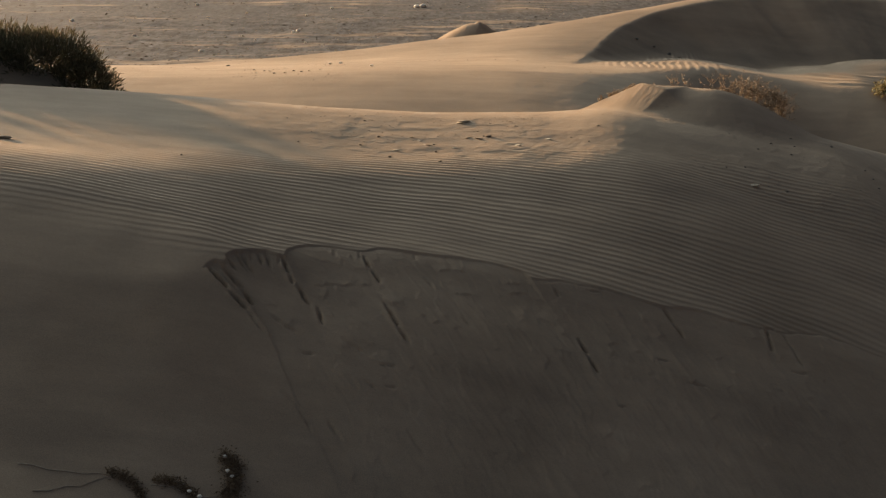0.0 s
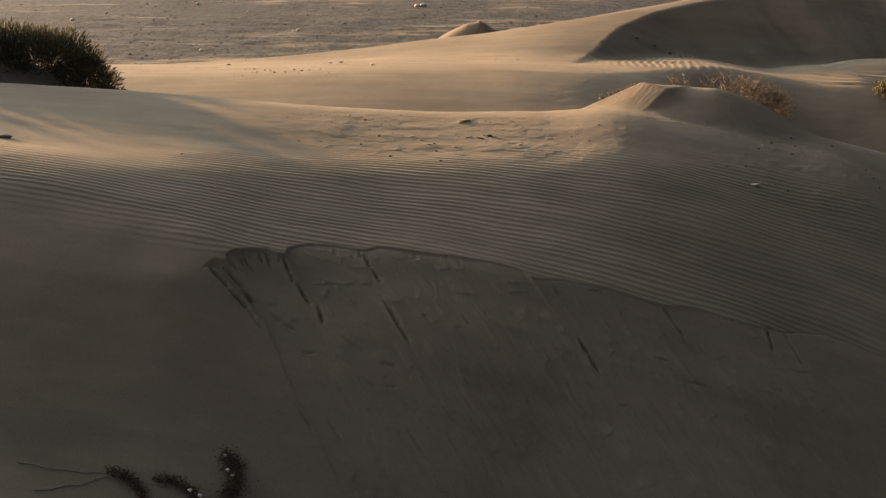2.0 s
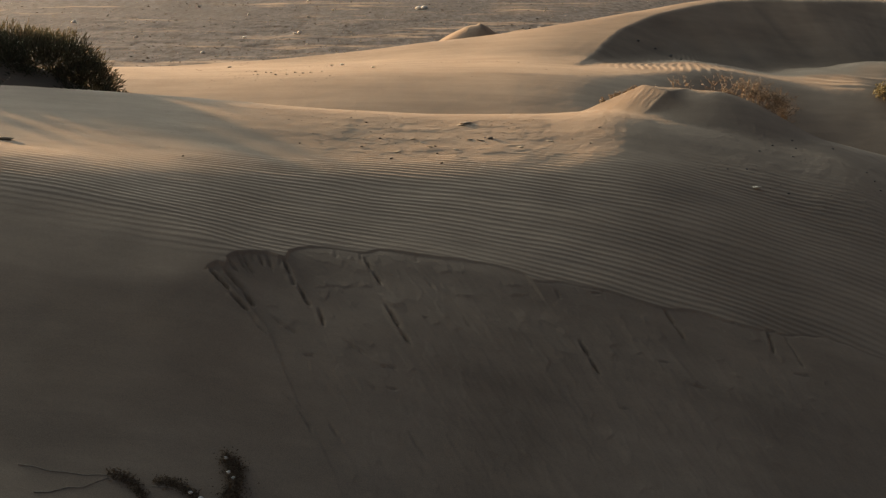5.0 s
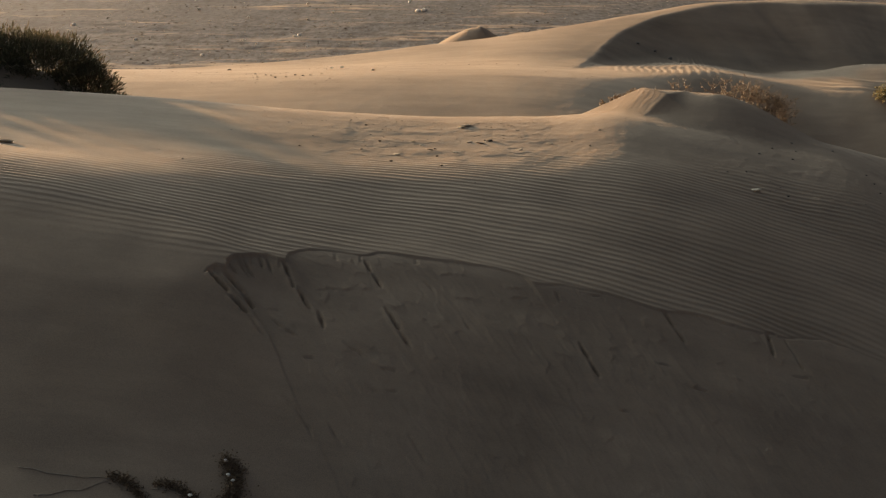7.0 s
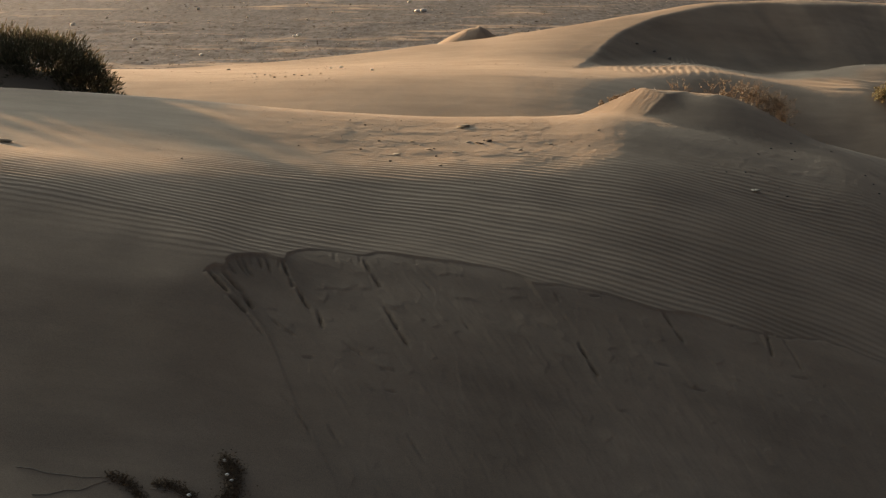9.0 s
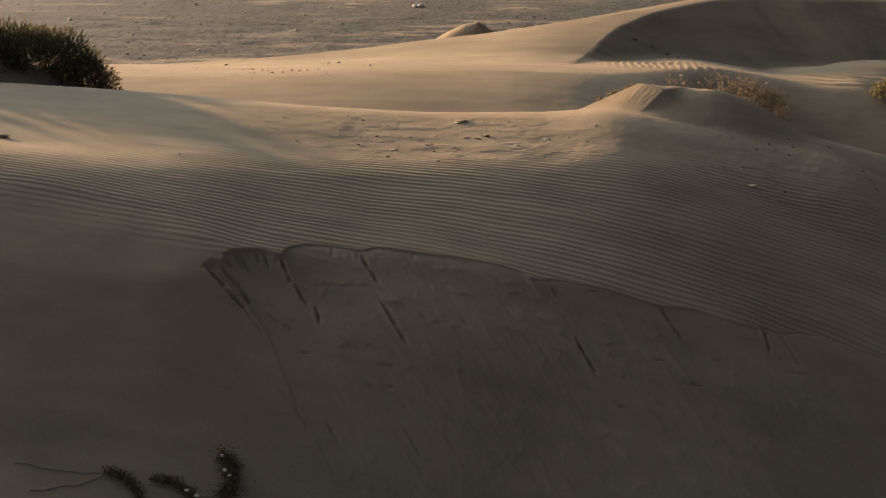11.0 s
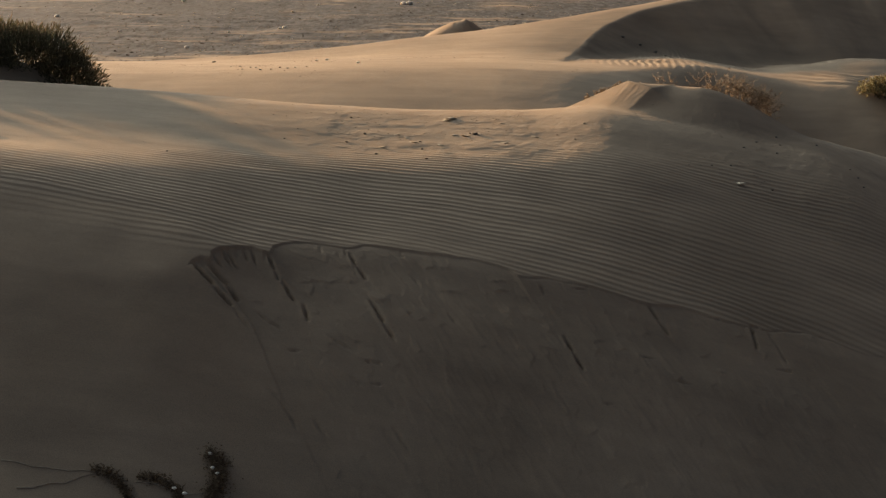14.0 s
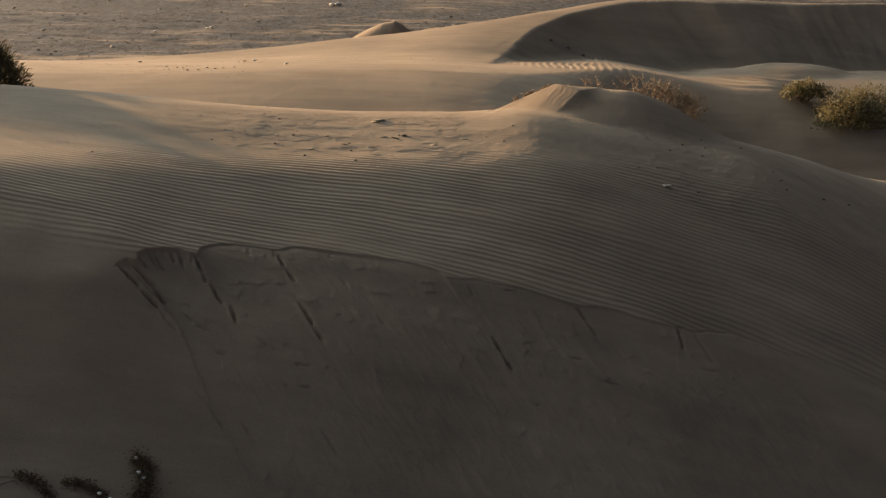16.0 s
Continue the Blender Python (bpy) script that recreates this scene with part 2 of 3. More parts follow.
def scar_edge(s):
    """Where the slumped part begins, along the face, s metres below the rim."""
    return curve(s, [(0.000, 1.971), (0.041, 2.029), (0.145, 2.069), (0.292, 2.119), (0.489, 2.140), (0.675, 2.131), (0.842, 2.121), (1.022, 2.147), (1.287, 2.151)]) + 0.012 * fbm(s * 5, s * 0, 3, 7)


def slump(x, y):
    """The steep face with its slumped part cut back to a sharp rim; returns the height and how far inside it lies."""
    a, q = along_face(x, y)
    whole = untouched(x, y)
    rim = curve(a, RIM) + 0.006 * fbm(a * 9, a * 0, 3, 14)
    s = q - rim
    rx, ry = 0.874 * a + 0.486 * rim, 0.486 * a - 0.874 * rim
    drop = untouched(rx, ry) - slip_plane(rx, ry)
    even = -0.002 - 0.040 * step(0.70, 0.20, s)
    drop = even + (drop - even) * np.exp(-np.clip(s, 0, 9) / 0.22)
    cut = slip_plane(x, y) + drop
    inside = step(-0.005, 0.010, a - scar_edge(s)) * step(6.1, 5.3, a) * step(3.6, 4.3, y)
    # the rim stands as a small crumbling scarp
    scarp = (0.008 + 0.005 * step(2.6, 2.2, a)) * step(0.0, 0.010, s) * np.exp(-np.clip(s, 0, 9) / 0.1)
    slumped = np.where(s > 0, np.minimum(cut, whole) - scarp, whole)
    return whole + (slumped - whole) * inside, inside, s


def slip_detail(x, y, inside, s):
    """Runnels, cracks, thin crusts and small lobes of the slumped sand."""
    a, q = along_face(x, y)
    # slightly bowed lines down the fall
    wa, wq = a + 0.010 * fbm(q * 4.0, a * 2.0, 3, 8), q + 0.008 * fbm(q * 4.0, a * 4.0, 3, 9)
    lean = a - (0.08 + 0.25 * step(3.2, 2.0, a)) * (q + 5.0)
    fresh = step(0.0, 0.03, s)
    z = 0.0024 * fbm(lean * 15, q * 1.3, 4, 19, 0.55) * step(0.0, 0.4, s) + 0.0009 * fbm(lean * 38, q * 9, 3, 17) * (0.4 + 0.6 * step(-0.2, 0.4, fbm(a * 2.5, q * 2.5, 2, 13))) + 0.007 * fbm(a * 1.5, q * 1.2, 2, 20)
    # sheets of sand that slid over one another, each with a thin lower edge
    for size, height, seed in ((3.0, 0.0018, 23), (7.0, 0.0020, 27), (13.0, 0.0016, 29)):
        n = fbm(lean * size, q * size * 0.32, 4, seed, 0.55)
        z = z + height * step(-0.006, 0.010, n) * step(0.9, 0.0, n)
    z = z * fresh * inside
    for lines, depth, half in ((CRACKS, 0.040, 0.0080), (FAN, 0.060, 0.0100), (FLUTES, 0.024, 0.0065), (FINE, 0.014, 0.007)):
        for line in lines:
            near, u, v, size = beside(wa, wq, line, 0.08)
            if near.any():
                ragged = 0.75 + 0.35 * value_noise(u * 38, u * 0 + line[0], 2)
                v = v + 0.005 * value_noise(u * 30, u * 0 + line[1], 6)
                ends = step(-0.012, 0.03, u) * step(size + 0.012, size - 0.05, u)
                z[near] -= depth * ends * ragged * np.exp(-(np.abs(v) / half) ** 1.6)
                z[near] += 0.12 * depth * ends * np.exp(-((v - 2.4 * half) / (1.2 * half)) ** 2)
    for line in LEDGES + CRUMBLED:
        near, u, v, size = beside(wa, wq, line, 0.10)
        if near.any():
            v = v + 0.011 * fbm(u * 11, u * 0 + line[0], 3, 43)
            z[near] += 0.0055 * (0.7 + 0.5 * value_noise(u * 17, u * 0 + line[1], 5)) * np.where(v < 0, np.exp(v / 0.05), np.exp(-v / 0.004)) * step(-0.01, 0.03, u) * step(size + 0.01, size - 0.03, u)
    for at, down, long in PITS:
        near = (np.abs(a - at) < 3 * long) & (np.abs(q - down) < 3 * long)
        if near.any():
            r = ((a[near] - at) / long) ** 2 + ((q[near] - down - 0.3 * (a[near] - at)) / (0.22 * long)) ** 2 + 0.6 * fbm(a[near] * 40, q[near] * 40, 2, 37)
            z[near] -= 0.012 * np.exp(-np.clip(r, 0, 9) ** 1.5)
    # a soft uneven skin on the untouched side
    skin = (1 - inside) * step(0.0, 0.2, s) * step(3.6, 4.3, y)
    return z + skin * 0.006 * fbm(a * 1.6, q * 1.3, 3, 41)


def front_top(x, y):
    yb, yc, zc = curve(x, BRINK_Y), curve(x, CREST_Y), curve(x, CREST_Z)
    zb = slip_plane(x, yb)
    h, t = yc - yb, (y - yb) / (yc - yb)
    rise_b = 0.05 + 0.22 * np.clip((zc - zb) / h, -0.1, 0.5) + 0.22 * step(-1.0, 3.0, x)
    rise_c = -0.03
    inside = (1 + 2 * t) * (1 - t) ** 2 * zb + t * (1 - t) ** 2 * h * rise_b + t * t * (3 - 2 * t) * zc + t * t * (t - 1) * h * rise_c
    before = zb + rise_b * (y - yb)
    far = y - yc
    lee = np.where(far < 0.3, zc + rise_c * far - 0.7 * far**2, zc + rise_c * 0.3 - 0.063 - 0.45 * (far - 0.3))
    z = np.where(t < 0, before, np.where(t > 1, lee, inside))
    # low swells that catch the sun before the slope rolls over
    past = y - curve(x, [(-2.7, 7.1), (-1.35, 7.5), (-0.3, 7.95), (0.5, 8.2), (2.5, 8.5)])
    z = z + 0.058 * step(2.6, 0.8, x) * np.exp(-((past / np.where(past > 0, 0.6, 1.6)) ** 2))
    # the crest is rounded off where the wind spills over it
    z = z + (0.066 * step(-3.2, -0.4, far) - 0.14 * np.clip(far + 0.75, 0, 1.3) ** 2) * step(2.6, 1.2, x)
    return z


def untouched(x, y):
    """The front dune before its face slumped."""
    return lower(front_top(x, y), slip_plane(x, y), 0.03 + 0.22 * step(-1.0, -1.6, x))


def floor_level(x, y):
    near = -2.02 - 0.15 * np.clip(y, -2, 6.5) - 0.09 * np.clip(x, -7, 7) + 0.30 * step(-0.9, -2.3, x)
    hollow = -2.12 - 0.28 * step(-0.5, -3.5, x) + (0.11 * step(0.8, 2.0, x) - 0.19 * step(2.2, 4.6, x)) * step(15.0, 16.8, y)
    hollow = hollow - (1.0 * step(1.6, 4.3, x) - 0.5 * step(4.0, 5.4, x) * step(13.9, 15.1, y)) * step(16.9, 14.6, y) + 0.6 * step(7.0, 9.5, x) * step(16.5, 14.5, y)
    hollow = hollow - 0.24 * step(16.5, 17.2, y) * step(0.6, 1.8, x) * step(5.0, 4.0, x)
    plain = -2.9 + 0 * x
    z = near + (hollow - near) * step(7.5, 12.0, y)
    return z + (plain - z) * step(17.5, 21.5, y)


def shape(x, y):
    """The large forms of the ground."""
    floor = floor_level(x, y) + 0.03 * fbm(x * 0.5, y * 0.5, 3, 5)
    front, inside, s = slump(x, y)
    front = front + slip_detail(x, y, inside, s)
    # a small sharp mound on the crest
    u, v = 0.669 * (x - 1.641) - 0.743 * (y - 10.3), 0.743 * (x - 1.641) + 0.669 * (y - 10.3)
    flutes = 0.0024 * np.abs(np.sin(72 * u + 5 * v + 1.5 * fbm(x * 7, y * 7, 2, 3))) * step(0.0, -0.05, v) * step(-0.35, -0.1, v)
    wedge = -1.424 - 0.14 * np.clip(u, 0, None) - 0.8 * np.clip(u - 0.20, 0, None) - 0.7 * np.clip(y - 10.34, 0, None) - np.where(v < 0, -0.62 * v, 0.26 * v)
    front = upper(front, wedge - flutes, 0.03)
    front = upper(front, cone(x, y, 1.9, 10.32, -1.455, 0.42, 1.45, 0.0, 0.08), 0.10)
    front = upper(front, cone(x, y, 2.2, 10.25, -1.49, 0.46, 1.15, 0.0, 0.08), 0.14)
    hump = -1.87 - 0.06 * step(-0.5, -3.5, x) - 0.15 * step(0.6, 3.2, x) - 0.20 * step(3.0, 4.8, x) - 0.9 * step(5.2, 7.5, x)
    ahead = (y - 14.5 - 0.15 * np.sin(x * 0.9) - 1.9 * step(1.3, 3.8, x)) / 1.25
    hump = hump - (0.05 + 0.30 * step(2.2, 3.8, x) * step(0.6, -0.2, ahead)) * ahead**2 - 0.036 * (np.sqrt(ahead**2 + 0.002) - ahead)
    ys, zs = curve(x, SPINE_Y), curve(x, SPINE_Z)
    away = y - ys
    gentle = 0.05 + 0.11 * step(0.5, 3.0, x)
    body = zs - np.where(away < 0, gentle * (np.sqrt(away**2 + 0.01) - 0.1) + 0.03 * np.clip(-away - 2.5, 0, None) ** 2, 0.28 * (np.sqrt(away**2 + 0.01) - 0.1))
    ex, ey, around = 0.9 * (x - 8.05), y - 13.6, np.arctan2(y - 13.6, x - 8.05)
    reach = np.where(0.929 * ex + 0.370 * ey > 0, 0.929 * ey - 0.370 * ex, np.hypot(ex, ey))
    bowl = -2.22 + 0.62 * (reach - 5.95) + 0.012 * fbm(around * 26, reach * 0.8, 3, 83) + curve(around, BOWL_LIFT)
    body = lower(body, bowl, 0.02)
    z = upper(floor, front, 0.12)
    z = upper(z, hump, 0.12)
    z = upper(z, body, 0.14)
    # far mounds on the flat, and the mound that the dark shrub holds
    z = upper(z, cone(x, y, 5.95, 17.4, -2.09, 0.22, 1.35, 0.1, 0.3), 0.05)
    peak = cone(x, y, 0.72, 26.0, -2.335, 0.50, 1.45, 0.0, 0.01) + 0.02 * fbm(x * 9, y * 3, 3, 87) * step(0.3, 0.7, x)
    z = upper(z, lower(peak, -2.355 - 0.85 * (x - 0.76) + 0.25 * (y - 26.0), 0.02), 0.03)
    z = upper(z, cone(x, y, 1.6, 26.1, -2.47, 0.42, 1.7, 0.0, 0.02), 0.04)
    # out of view: added ground that carries the shrub's shadow-casting lobes
    z = upper(z, -1.25 - 0.9 * (np.sqrt(((x + 6.3) / 2.2) ** 2 + ((y - 11.6) / 0.9) ** 2 + 0.05) - 0.22), 0.2)
    z = upper(z, -1.35 - 0.9 * (np.sqrt(((x + 3.85) / 1.6) ** 2 + ((y - 11.3) / 0.8) ** 2 + 0.05) - 0.22), 0.15)
    return z


def ripples(x, y, base):
    """Wind ripples on the front dune and on the floor of the hollow."""
    yb, yc = curve(x, BRINK_Y), curve(x, CREST_Y)
    warp = 0.10 * fbm(x * 0.5, y * 0.8, 3, 21) + 0.010 * fbm(x * 2.6, y * 5.0, 3, 33)
    phase = 2 * math.pi * (y + 0.03 * x + warp) / 0.060
    wave = np.sin(phase + 0.45 * np.sin(phase))
    t = (y - yb) / (yc - yb)
    upto = curve(x, [(-2.6, 0.22), (-1.4, 0.42), (-0.3, 0.54), (3.0, 0.62)]) + 0.05 * fbm(x * 0.8, y * 1.2, 3, 44)
    mask = step(-0.01, 0.03 + 0.06 * step(-1.0, -2.0, x), t) * (0.06 * step(0.98, 0.7, t) + 0.94 * step(upto + 0.07, upto - 0.07, t))
    a, q = along_face(x, y)
    mask = mask * (0.6 + 0.4 * step(-0.5, 0.4, fbm(x * 0.9 + 4, y * 1.6, 3, 55))) * (1 - step(-0.01, 0.02, q - curve(a, RIM)) * step(1.93, 1.97, a))
    z = (0.0021 + 0.0008 * step(0.0, 2.0, x)) * mask * wave
    bend = 0.9 * fbm(x * 0.9, y * 0.9, 3, 61)
    phase = 2 * math.pi * ((x + 0.30 * (y - 17) * np.tanh((x - 3.6) / 0.8)) / 0.095 + bend)
    across = 2 * math.pi * ((y + 0.35 * x) / 0.26 + 0.8 * bend)
    wave = np.sin(phase + 0.5 * np.sin(phase)) * step(4.75, 4.4, x) + 2.4 * np.sin(across + 0.5 * np.sin(across)) * step(4.5, 4.9, x)
    mask = step(1.6, 2.4, x) * step(15.8, 16.2, y) * step(18.9, 18.3, y) * step(6.2, 5.7, x) * step(0.24, 0.12, base - np.maximum(floor_level(x, y), -2.1) + 0.17 * step(17.0, 17.3, y))
    mask = mask * np.maximum(step(16.95, 16.7, y), step(17.3, 17.7, y)) * (1 - step(3.5, 3.9, x) * step(4.7, 4.4, x) * step(17.6, 17.2, y))
    return z + 0.0054 * mask * wave * (0.7 + 0.3 * value_noise(x * 3, y * 3, 66))


def ground(x, y):
    x, y = np.atleast_1d(np.asarray(x, float)), np.atleast_1d(np.asarray(y, float))
    crust = step(-1.3, -0.6, x) * step(1.5, 0.8, x) * step(8.2, 8.6, y) * step(10.0, 9.4, y)
    plates = fbm(x * 4.5, y * 8, 4, 71, 0.6)
    lumps = crust * (0.0018 * np.clip(plates, -0.2, 1) + 0.0012 * step(0.22, 0.30, plates) * step(0.9, 0.3, plates))
    lumps = lumps + 0.0010 * step(8.0, 9.0, y) * step(30, 18, y) * fbm(x * 8, y * 8, 4, 73, 0.65)
    lumps = lumps + 0.011 * step(20, 22, y) * step(70, 40, y) * fbm(x * 1.3, y * 2.0, 4, 79, 0.6)
    flakes = step(1.7, 2.4, x) * step(8.2, 8.7, y) * step(10.3, 9.9, y)
    lumps = lumps + 0.0040 * flakes * np.clip(fbm(x * 7, y * 7, 4, 97, 0.65) - 0.15, 0, 1)
    base = shape(x, y)
    return base + ripples(x, y, base) + lumps + 0.004 * fbm(x * 2.0, y * 2.0, 3, 77) * step(40, 20, y) * (1 - 0.5 * step(8.5, 9.5, y) - 0.3 * step(11, 12.5, y) * step(17.5, 16.5, y))


def spread(parts):
    """Rows of (start, end, step) as one rising line of values."""
    return np.concatenate([np.arange(a, b, s) for a, b, s in parts])


def build_ground():
    rows = spread([(-9, 2.9, 0.2), (2.9, 4.6, 0.05), (4.6, 5.6, 0.0095), (5.6, 6.4, 0.0065), (6.4, 9.0, 0.0072), (9.0, 11.0, 0.014), (11.0, 21, 0.045), (21, 34, 0.10)])
    far = [34.0]
    while far[-1] < 4000:
        far.append(far[-1] * 1.035 + 0.05)
    rows = np.concatenate([rows, far])
    fine = np.linspace(-1, 1, 900)
    side = 1 + np.cumsum(0.012 * 1.16 ** np.arange(40))
    cols = np.concatenate([-side[::-1], fine, side])
    x = cols[None, :] * (0.41 * np.maximum(rows, 3.2) + 0.12)[:, None] + 0.035 * rows[:, None] * (rows[:, None] > 0)
    y = np.repeat(rows[:, None], len(cols), 1)
    z = ground(x, y)
    n, m = x.shape
    mesh = bpy.data.meshes.new("ground")
    mesh.vertices.add(n * m)
    mesh.vertices.foreach_set("co", np.stack([x, y, z], -1).astype(np.float32).ravel())
    k = (np.arange(n - 1)[:, None] * m + np.arange(m - 1)[None, :]).ravel()
    quads = np.stack([k, k + 1, k + m + 1, k + m], -1)
    mesh.loops.add(quads.size)
    mesh.loops.foreach_set("vertex_index", quads.ravel().astype(np.int32))
    mesh.polygons.add(len(quads))
    mesh.polygons.foreach_set("loop_start", np.arange(0, quads.size, 4, dtype=np.int32))
    mesh.polygons.foreach_set("use_smooth", np.ones(len(quads), dtype=bool))
    mesh.update(calc_edges=True)
    lag = step(-0.05, 0.25, -2.62 - z + 0.1 * fbm(x * 0.5, y * 0.5, 3, 91)) * step(18, 21, y) * (0.98 + 0.35 * step(-1, -9, x) - 0.1 * step(25, 22, y))
    mesh.attributes.new("gravel", "FLOAT", "POINT").data.foreach_set("value", lag.astype(np.float32).ravel())
    mesh.materials.append(SAND)
    return tagged(new("ground", mesh), "rippled beige dune sand with a slumped steep face", "sand", kind="structure")


ground_sheet = build_ground()


# ---- helpers for things ----
def flat_mesh(name, verts, faces, mat, smooth=False):
    mesh = bpy.data.meshes.new(name)
    mesh.from_pydata([tuple(v) for v in verts], [], [tuple(int(i) for i in f) for f in faces])
    mesh.materials.append(mat)
    if smooth:
        mesh.polygons.foreach_set("use_smooth", np.ones(len(mesh.polygons), dtype=bool))
    mesh.update()
    return mesh


def part(name, mesh, parent, label=""):
    ob = new(name, mesh)
    ob.parent = parent
    if name in ("crown", "dry_fringe", "foliage", "dry_foliage", "clump"):
        tagged(ob, kind="stuff")
    return tagged(ob, label) if label else ob


def unit(v):
    return v / (np.linalg.norm(v, axis=-1, keepdims=True) + 1e-9)


def leaf_mesh(name, base, way, length, width, mat, rng, bend=0.25):
    """Many small pointed leaves, each folded along its middle."""
    n = len(base)
    way = unit(way)
    across = unit(np.cross(way, rng.normal(size=(n, 3))))
    face = np.cross(across, way)
    l, w = length[:, None], width[:, None]
    mid = base + way * l * 0.5 + face * l * bend * 0.3
    tip = base + way * l - face * l * bend * 0.4
    verts = np.stack([base, mid + across * w * 0.5 - face * w * 0.2, tip, mid - across * w * 0.5 - face * w * 0.2, mid], 1).reshape(-1, 3)
    k = np.arange(n)[:, None] * 5
    faces = np.concatenate([k + [0, 1, 4], k + [1, 2, 4], k + [2, 3, 4], k + [3, 0, 4]])
    return flat_mesh(name, verts, faces, mat)


def tube_mesh(name, lines, radius, mat, sides=5, taper=0.35):
    """Tapered stems along lines of points, in one mesh."""
    verts, faces = [], []
    for line in lines:
        line = np.asarray(line, float)
        way = unit(np.gradient(line, axis=0))
        ref = np.array([0.3, 0.9, 0.2])
        u = unit(np.cross(way, ref))
        v = np.cross(way, u)
        start = len(verts)
        for k in range(len(line)):
            r = radius * (1 - (1 - taper) * k / (len(line) - 1))
            for i in range(sides):
                t = 2 * math.pi * i / sides
                verts.append(line[k] + r * (math.cos(t) * u[k] + math.sin(t) * v[k]))
        for k in range(len(line) - 1):
            for i in range(sides):
                a, b = start + k * sides + i, start + k * sides + (i + 1) % sides
                faces.append((a, b, b + sides, a + sides))
        faces.append(tuple(start + i for i in range(sides))[::-1])
        faces.append(tuple(start + (len(line) - 1) * sides + i for i in range(sides)))
    return flat_mesh(name, verts, faces, mat, True)


def stem_line(start, end, rng, wobble=0.03, steps=6, sag=0.0):
    t = np.linspace(0, 1, steps)[:, None]
    line = np.asarray(start) * (1 - t) + np.asarray(end) * t
    line[1:-1] += rng.normal(size=(steps - 2, 3)) * wobble
    line[:, 2] += sag * 4 * (t * (1 - t))[:, 0]
    return line


def lobes(rng, n, blobs):
    """Points near the outside of a few overlapping domes, and the way outwards there."""
    weight = np.array([b[3] * b[5] + b[4] * b[5] for b in blobs])
    pick = rng.choice(len(blobs), n, p=weight / weight.sum())
    b = np.array(blobs)[pick]
    d = unit(rng.normal(size=(n, 3)))
    d[:, 2] = np.abs(d[:, 2]) * 1.1 - 0.15
    d = unit(d)
    r = rng.uniform(0.45, 1.0, (n, 1)) ** 0.6 * (1 + 0.12 * np.sin(d[:, :1] * 9 + d[:, 1:2] * 7 + b[:, :1] * 5))
    return b[:, :3] + d * b[:, 3:6] * r, d


# ---- dark shrub on its own mound ----
def dark_shrub(x, y):
    rng = np.random.default_rng(11)
    z = float(ground(x, y)[0])
    thing = tagged(new("shrub"), "dense dark green shrub of fine upright twigs on a sand mound", "shrub")
    thing.location = (x, y, z)
    # the first six lobes lie out of view, added to shade the dune's left side
    blobs = [(-3.2, 0.1, 0.25, 0.8, 0.5, 0.60), (-2.6, 0.1, 0.20, 0.75, 0.5, 0.54), (-2.0, 0.1, 0.16, 0.7, 0.5, 0.50), (-1.5, 0.1, 0.12, 0.7, 0.5, 0.50), (-0.95, 0.05, 0.10, 0.60, 0.5, 0.50), (-0.50, 0.0, 0.08, 0.50, 0.5, 0.36), (0.05, 0.0, 0.07, 0.58, 0.45, 0.27), (0.44, -0.05, 0.0, 0.46, 0.4, 0.29), (0.74, -0.1, -0.17, 0.28, 0.3, 0.23), (0.94, -0.15, -0.31, 0.20, 0.2, 0.11), (1.10, -0.2, -0.34, 0.20, 0.15, 0.09), (0.5, 0.1, -0.24, 0.42, 0.3, 0.24), (-0.3, 0.1, -0.12, 0.5, 0.3, 0.22), (-1.1, 0.1, -0.08, 0.6, 0.3, 0.2)]
    blobs = [(b[0], b[1], b[2] - 0.005, *b[3:]) for b in blobs]
    base, out = lobes(rng, 80000, blobs)
    way = out * 0.9 + np.array([0.15, 0, 0.75]) + rng.normal(size=out.shape) * 0.4
    n = len(base)
    long, wide = rng.uniform(0.03, 0.085, n), rng.uniform(0.006, 0.013, n)
    # the unseen lobes are filled with broader twigs so that their shadow is solid
    thick, out = lobes(rng, 36000, blobs[:6])
    base, way = np.r_[base, thick], np.r_[way, out + np.array([0, 0, 0.6])]
    long, wide = np.r_[long, rng.uniform(0.06, 0.12, 36000)], np.r_[wide, rng.uniform(0.016, 0.030, 36000)]
    part("crown", leaf_mesh("crown", base, way, long, wide, DARK_LEAF, rng), thing, "dark green needle-like foliage")
    tips, out = lobes(rng, 2600, [(b[0], b[1], b[2], b[3] * 1.1, b[4] * 1.05, b[5] * 1.12) for b in blobs + blobs[5:8] * 2])
    part("dry_fringe", leaf_mesh("dry_fringe", tips, out + np.array([0.35, 0, 0.5]) + rng.normal(size=out.shape) * 0.4, rng.uniform(0.04, 0.12, 2600), rng.uniform(0.004, 0.009, 2600), STRAW, rng), thing, "dry straw-coloured twig tips")
    for k in range(9):
        bx = -1.1 + 0.24 * k
        foot = (bx * 0.75, -0.25 + 0.05 * (k % 3), float(ground(x + bx * 0.75, y - 0.25 + 0.05 * (k % 3))[0]) - z - 0.03)
        head = (bx + 0.1, -0.3 + 0.1 * (k % 4), foot[2] + 0.22 - 0.1 * max(0, bx))
        part("stem", tube_mesh("stem", [stem_line(foot, head, rng, 0.012), stem_line(foot, (head[0] + 0.12, head[1] + 0.05, head[2] - 0.03), rng, 0.012)], 0.008, WOOD), thing, "brown woody stem")
    return thing


dark_shrub(-3.91, 11.45)


